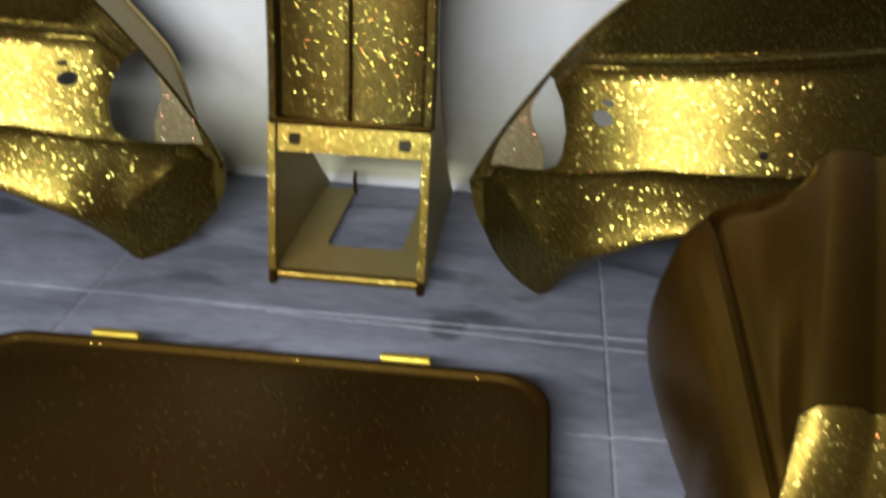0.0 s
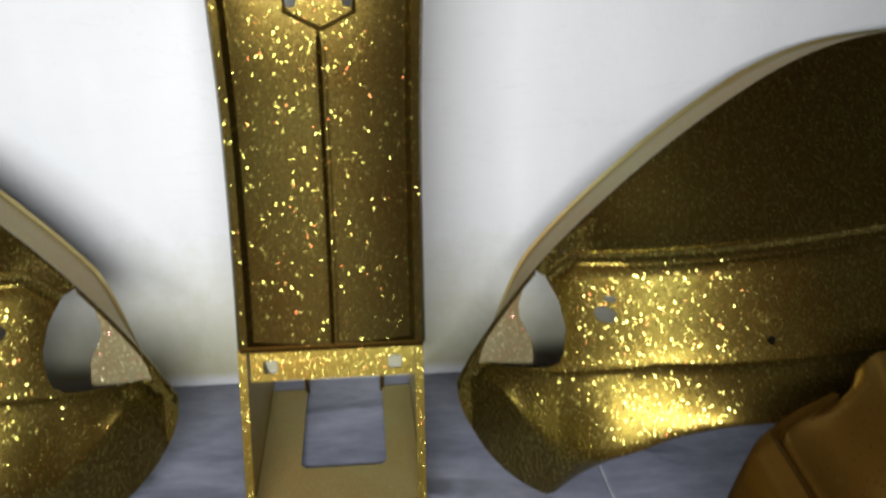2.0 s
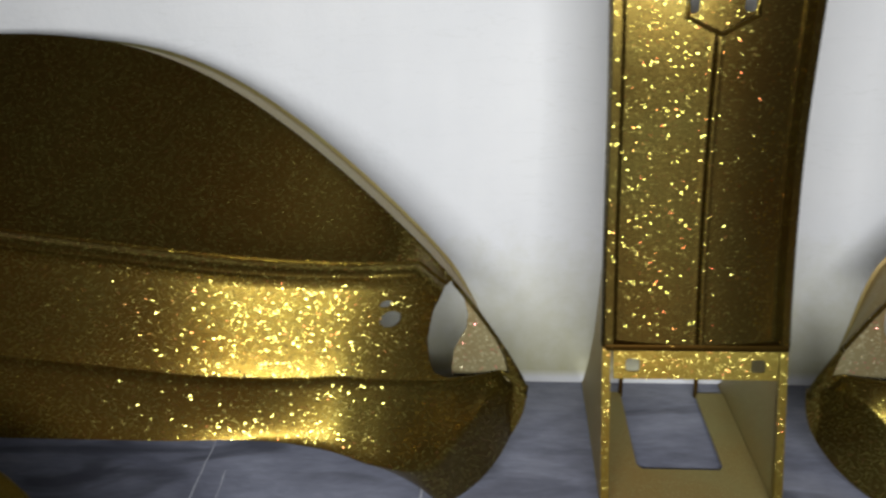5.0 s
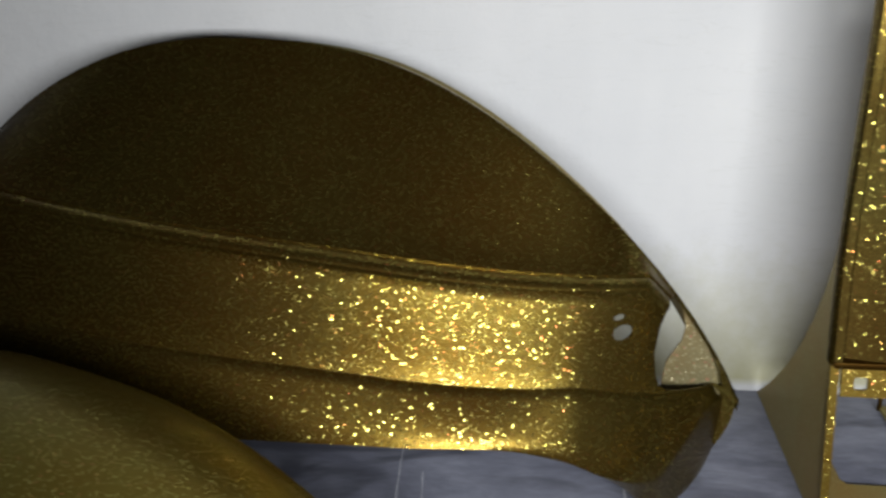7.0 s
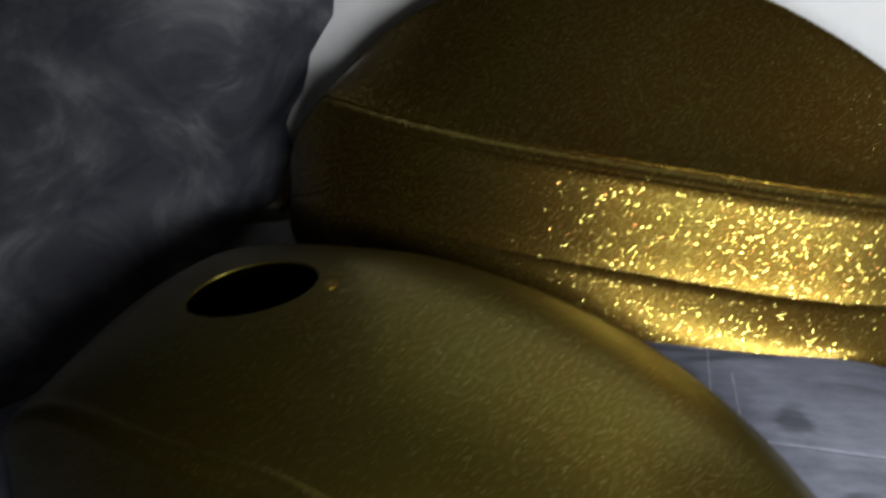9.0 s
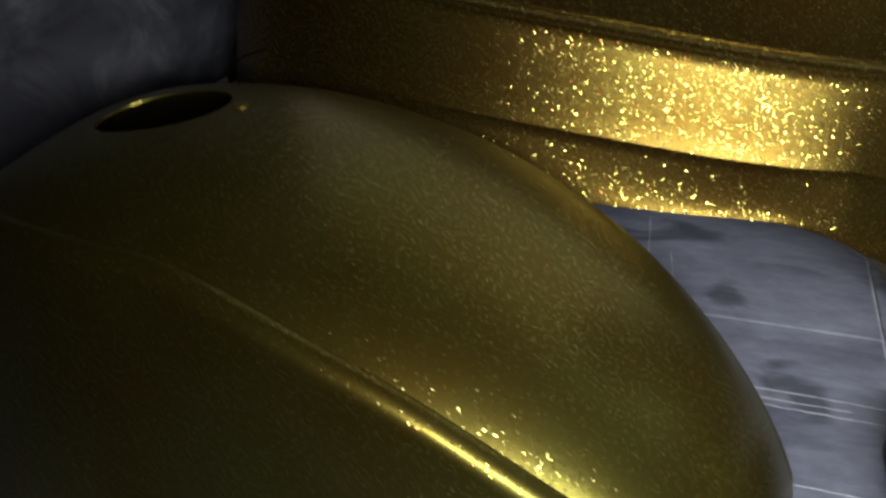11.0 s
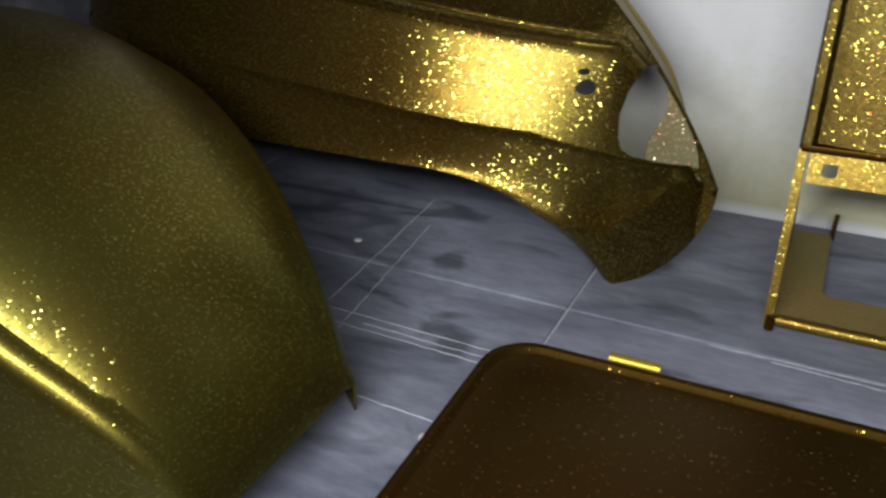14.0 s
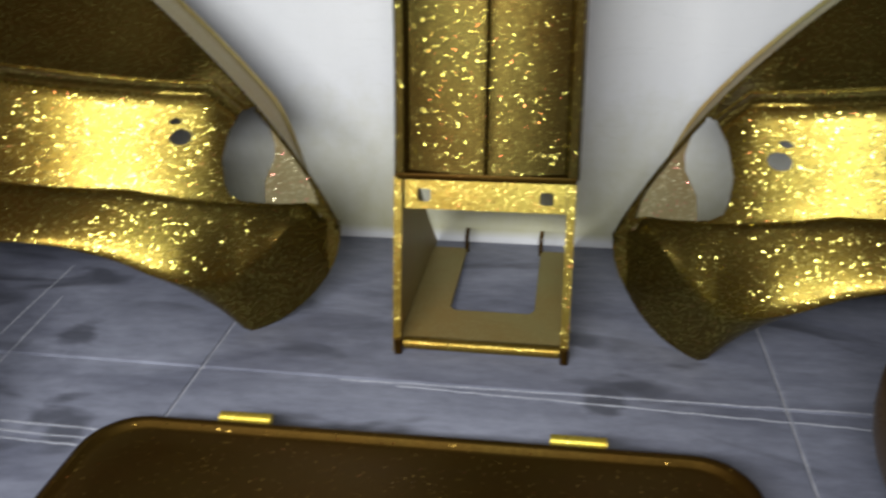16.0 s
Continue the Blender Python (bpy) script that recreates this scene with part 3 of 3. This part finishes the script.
# ---- front mudguard ----
def mudguard():
    th = thing("front_mudguard", (-0.655, -0.46, 0.0), "gold flake scooter front mudguard with a steering hole, crown up", "mudguard")
    L, W, H = 0.353, 0.175, 0.247
    rows = []
    for k in range(101):
        u = math.sin(math.pi / 2 * (k / 50 - 1))
        a = abs(u)
        h = H * max(0.0, 1 - (0.99 * a) ** 2.3) ** (0.58 if u > 0 else 0.62)
        w = W * (1 - (0.56 if u > 0 else 0.62) * a ** 2.6)
        cy = -0.062 * u * (1.0 if u > 0 else 0.6)
        # the rib climbs inwards towards the back and runs down to the near side of the nose
        sh = 0.08 * smooth01((0.45 - u) / 0.5) + 0.08 * smooth01((-0.1 - u) / 0.5) - 0.11 * smooth01((u - 0.35) / 0.45)
        fy, fz = 0.770 - sh, 0.872 + 0.5 * sh
        row = []
        for i in range(14):
            # near flank, slightly hollow, up to the rib
            q = i / 14
            row.append((L * u, cy - w * mix(1.0, fy + 0.015, q ** 1.25) + 0.006 * math.sin(math.pi * q) * min(1, h / 0.1), (fz * h - 0.004) * q))
        # rounded rib with a fine groove behind it
        for dy, dz in ((-0.0016, -0.0045), (-0.0012, -0.0005), (0.0010, 0.0030), (0.0040, 0.0055), (0.0075, 0.0066), (0.0105, 0.0064), (0.0125, 0.0056)):
            row.append((L * u, cy - w * fy + dy, fz * h + dz))
        f0, z0 = fy - 0.0125 / w, fz + 0.0056 / max(h, 0.03)
        q0 = math.acos(f0 ** (1 / 0.85))
        e = math.log(min(0.99, z0)) / math.log(math.sin(q0))
        for i in range(1, 51):
            q = mix(q0, math.pi, i / 50)
            c, sn = math.cos(q), max(0.0, math.sin(q))
            bead = 0.0042 * math.exp(-((math.degrees(q) - 146) / 2.8) ** 2)
            row.append((L * u, cy - w * math.copysign(abs(c) ** 0.85, c) - bead * c, h * sn ** e + bead * 0.6))
        rows.append(row)
    cut = [(-0.090 + 0.051 * math.cos(t), 0.040 + 0.040 * math.sin(t)) for t in [2 * math.pi * i / 36 for i in range(36)]]
    bm = sheet(rows)
    punch(bm, cut, 2, lambda c: c.z > 0.12)
    shell("skin", bm, MUD, 0.0018, th, offset=0.0)
    part("stud", tube([(-0.028, 0.042, 0.236), (-0.028, 0.042, 0.2475)], 0.0055, 12), GOLD_LIT, th, "small gold stud beside the hole")
    return th


mudguard()


# ---- tool box casing ----
def casing():
    th = thing("tool_box_casing", (0.40, -0.44, 0.0), "brown-gold flake tool box casing with creased panels standing on the tiles", "casing")
    ox, oy = 0.40, -0.44

    def section(v):
        """Outline across the casing, from its foot over the creased shoulder and ridge to the far side."""
        y = mix(-0.325, -0.492, v)
        zc, zr = mix(0.160, 0.112, v ** 1.3), mix(0.205, 0.148, v ** 1.1)
        xc, xr = mix(0.262, 0.276, v), mix(0.338, 0.300, v)
        if v < 0.12:
            k = (1 - v / 0.12) ** 2
            xc += 0.05 * k
            zc += 0.012 * k
        pts = []
        for i in range(9):
            q = i / 8
            pts.append((mix(xc + 0.012, xc - 0.004, q ** 0.6) - 0.020 * math.sin(math.pi * q) * (0.5 + 0.5 * math.sin(math.pi * min(1, v + 0.2))), mix(0.0, zc - 0.004, q)))
        pts += [(xc, zc), (xc + 0.005, zc + 0.0055), (xc + 0.009, zc + 0.0045), (xc + 0.0105, zc - 0.0005), (xc + 0.0125, zc - 0.0005), (xc + 0.015, zc + 0.003), (xc + 0.018, zc + 0.0035)]
        for i in range(1, 9):
            q = i / 8
            pts.append((mix(xc + 0.018, xr - 0.006, q), mix(zc + 0.0035, zr - 0.008, q) - 0.006 * math.sin(math.pi * q)))
        pts += [(xr - 0.002, zr - 0.003), (xr + 0.002, zr), (xr + 0.008, zr + 0.001), (xr + 0.020, zr + 0.001), (xr + 0.024, zr - 0.002), (xr + 0.028, zr - 0.002), (xr + 0.034, zr + 0.001)]
        for x in (0.40, 0.44, 0.48, 0.52):
            pts.append((x, zr + 0.002))
        pts += [(0.532, zr - 0.006), (0.536, zr - 0.03), (0.536, 0.0)]
        return [(x - ox, y - oy, z) for x, z in pts]
    rows = [section(k / 28) for k in range(29)]
    first = rows[0]
    rows.insert(0, [(x, y + 0.004, z * 0.96) for x, y, z in first])
    rows.insert(0, [(x, y + 0.006, 0.0) for x, y, z in first])
    part("shell", sheet(rows), LACQUER, th, sharp=50)
    ahead = []
    for k in range(9):
        v = 1 + 0.055 * k
        fade = 1 - 0.12 * (k / 8) ** 2
        ahead.append([(x + 0.012 * (k / 8) ** 2, y, z * fade) for x, y, z in section(v)[:19]])
    part("front_flank", sheet(ahead), LACQUER, th, sharp=50)
    # front plate, pressed in one piece with a curved bead and a bolt hole
    top = section(1.0)
    plate = []
    for k in range(17):
        q = k / 16
        row = []
        for x, y, z in top[17:]:
            bead = 0.003 * math.exp(-((math.hypot(x + 0.035, z * (1 - q) - 0.03) - 0.07) / 0.003) ** 2)
            row.append((x - 0.030 * q * max(0.0, min(1.0, (0.0 - x) / 0.1)), y - 0.001 - 0.075 * q ** 0.8 - bead, z * (1 - q)))
        plate.append(row)
    bm = sheet(plate)
    part("front_plate", bm, GOLD_LIT, th, "gold flake front plate, its highlight put into a brighter paint")
    tab = sheet([[(-0.128, 0.012, 0.001), (-0.118, 0.004, 0.001)], [(-0.126, 0.010, 0.055), (-0.122, 0.006, 0.055)]])
    shell("tab", tab, GOLD, 0.002, th, offset=0.0)
    # the plate isn't cut here: a near-black plug stands in for the hole's shade
    part("bolt_hole_plug", tube([(-0.070, -0.089, 0.098), (-0.070, -0.070, 0.102)], 0.006, 14), DARK, th, "bolt hole, its shade put in as a dark plug")
    return th


casing()


# ---- dark sheet hanging at the wall ----
def hanging_sheet():
    rows = []
    for k in range(60):
        s = k / 59
        row = []
        for j in range(40):
            v = j / 39
            z = mix(0.0, 0.95, v)
            edge = -0.992 + 0.15 * min(1.0, v * 2.6) ** 0.9 + 0.006 * math.sin(v * 60) + 0.010 * math.sin(v * 23)
            x = mix(-1.9, edge, s)
            y = -0.012 - 0.46 * (1 - math.exp(-(1 - s) / 0.13)) * (1 - v) ** 1.5 - 0.08 * (1 - s) + (1 - s) * (0.05 * math.sin(s * 14 + v * 5) + 0.02 * math.sin(s * 31 - v * 9))
            row.append((x, min(y, -0.008), z + 0.07 * smooth01((s - 0.92) / 0.07) * (1 - v) ** 6))
        rows.append(row)
    ob = shell("dark_sheet", sheet(rows), SHEET, 0.003, None, offset=0.0)
    return tagged(ob, "dark charcoal sheet with pale smears hanging against the wall", "sheet")


hanging_sheet()


# ---- white paper scrap at the foot of the wall ----
def paper_scrap():
    rows = []
    for i in range(9):
        a = i / 8
        row = []
        for j in range(7):
            b = j / 6
            row.append((mix(-1.065, -0.90, a), -0.115 + 0.065 * b - 0.01 * a, 0.004 + (0.035 + 0.05 * a) * b + 0.008 * math.sin(4 * a + 3 * b) ** 2 * b))
        rows.append(row)
    ob = shell("paper_scrap", sheet(rows), PAPER, 0.0008, None, offset=0.0)
    return tagged(ob, "creased white paper scrap propped at the wall beside the sheet", "paper")


paper_scrap()


# ---- small litter on the floor ----
def chip(x, y, size, turn, label):
    bm = bmesh.new()
    bmesh.ops.create_icosphere(bm, subdivisions=2, radius=size)
    for v in bm.verts:
        v.co = Vector((v.co.x * 1.3, v.co.y, max(v.co.z, -0.3 * size) * 0.5)) * (1 + 0.25 * noise.noise(v.co * 90))
    zmin = min(v.co.z for v in bm.verts)
    bmesh.ops.translate(bm, verts=bm.verts, vec=(0, 0, -zmin))
    ob = part("paint_chip", bm, CHIP, None)
    ob.matrix_basis = pose(x, y, 0, 0, 0, turn)
    return tagged(ob, label, "chip", "paint chips")


chip(-0.244, -0.447, 0.0065, 20, "cream crumb of filler lying on the tiles")
chip(-0.493, -0.655, 0.006, 70, "cream crumb of filler lying on the tiles")
chip(-0.446, -0.221, 0.0035, 10, "small white crumb lying on the tiles")

# ---- floor tiles ----
def tile_mesh(w, d):
    return mesh_of("tile", box(bmesh.new(), (0, 0, -0.006), (w, d, 0.0), 0.0012), TILE, False)


PITCH_X, PITCH_Y, EDGE, GAP = 0.448, 0.438, 0.253, 0.0024
whole = tile_mesh(PITCH_X - GAP, PITCH_Y - GAP)
cut_row = tile_mesh(PITCH_X - GAP, EDGE - GAP)
for i in range(-5, 4):
    x0 = 0.232 + i * PITCH_X + GAP / 2
    for j in range(0, 5):
        t = new("tile", whole if j else cut_row)
        t.location = (x0, (-EDGE if not j else -EDGE - j * PITCH_Y) + GAP / 2, 0.0)
        t.parent = floor

# ---- pale ruled scratches on the tiles ----
def scratch(x0, y0, x1, y1, wide=0.0014):
    d = Vector((x1 - x0, y1 - y0, 0))
    n = d.cross(Vector((0, 0, 1))).normalized() * wide / 2
    rows = []
    steps = max(4, int(d.length / 0.01))
    for k in range(steps + 1):
        p = Vector((x0, y0, 0)) + d * (k / steps)
        r = random.uniform(0.5, 1.2)
        q = n.normalized() * random.uniform(-0.0006, 0.0006)
        rows.append([p + q - n * r, p + q - n * r * 0.6 + Vector((0, 0, 0.0004)), p + q + n * r * 0.6 + Vector((0, 0, 0.0004)), p + q + n * r])
    part("scratch", sheet(rows), CHALK, floor)


for line in ((-0.62, -0.333, -0.22, -0.337), (-0.60, -0.352, -0.20, -0.3545), (-0.054, -0.259, 0.60, -0.277), (-0.10, -0.256, 0.55, -0.2465),
             (-0.407, -0.33, -0.423, -0.10), (-0.374, -0.37, -0.397, -0.16), (0.20, -0.37, 0.34, -0.362), (-0.36, -0.427, -0.20, -0.430), (-0.36, -0.3455, -0.25, -0.3465)):
    scratch(*line)
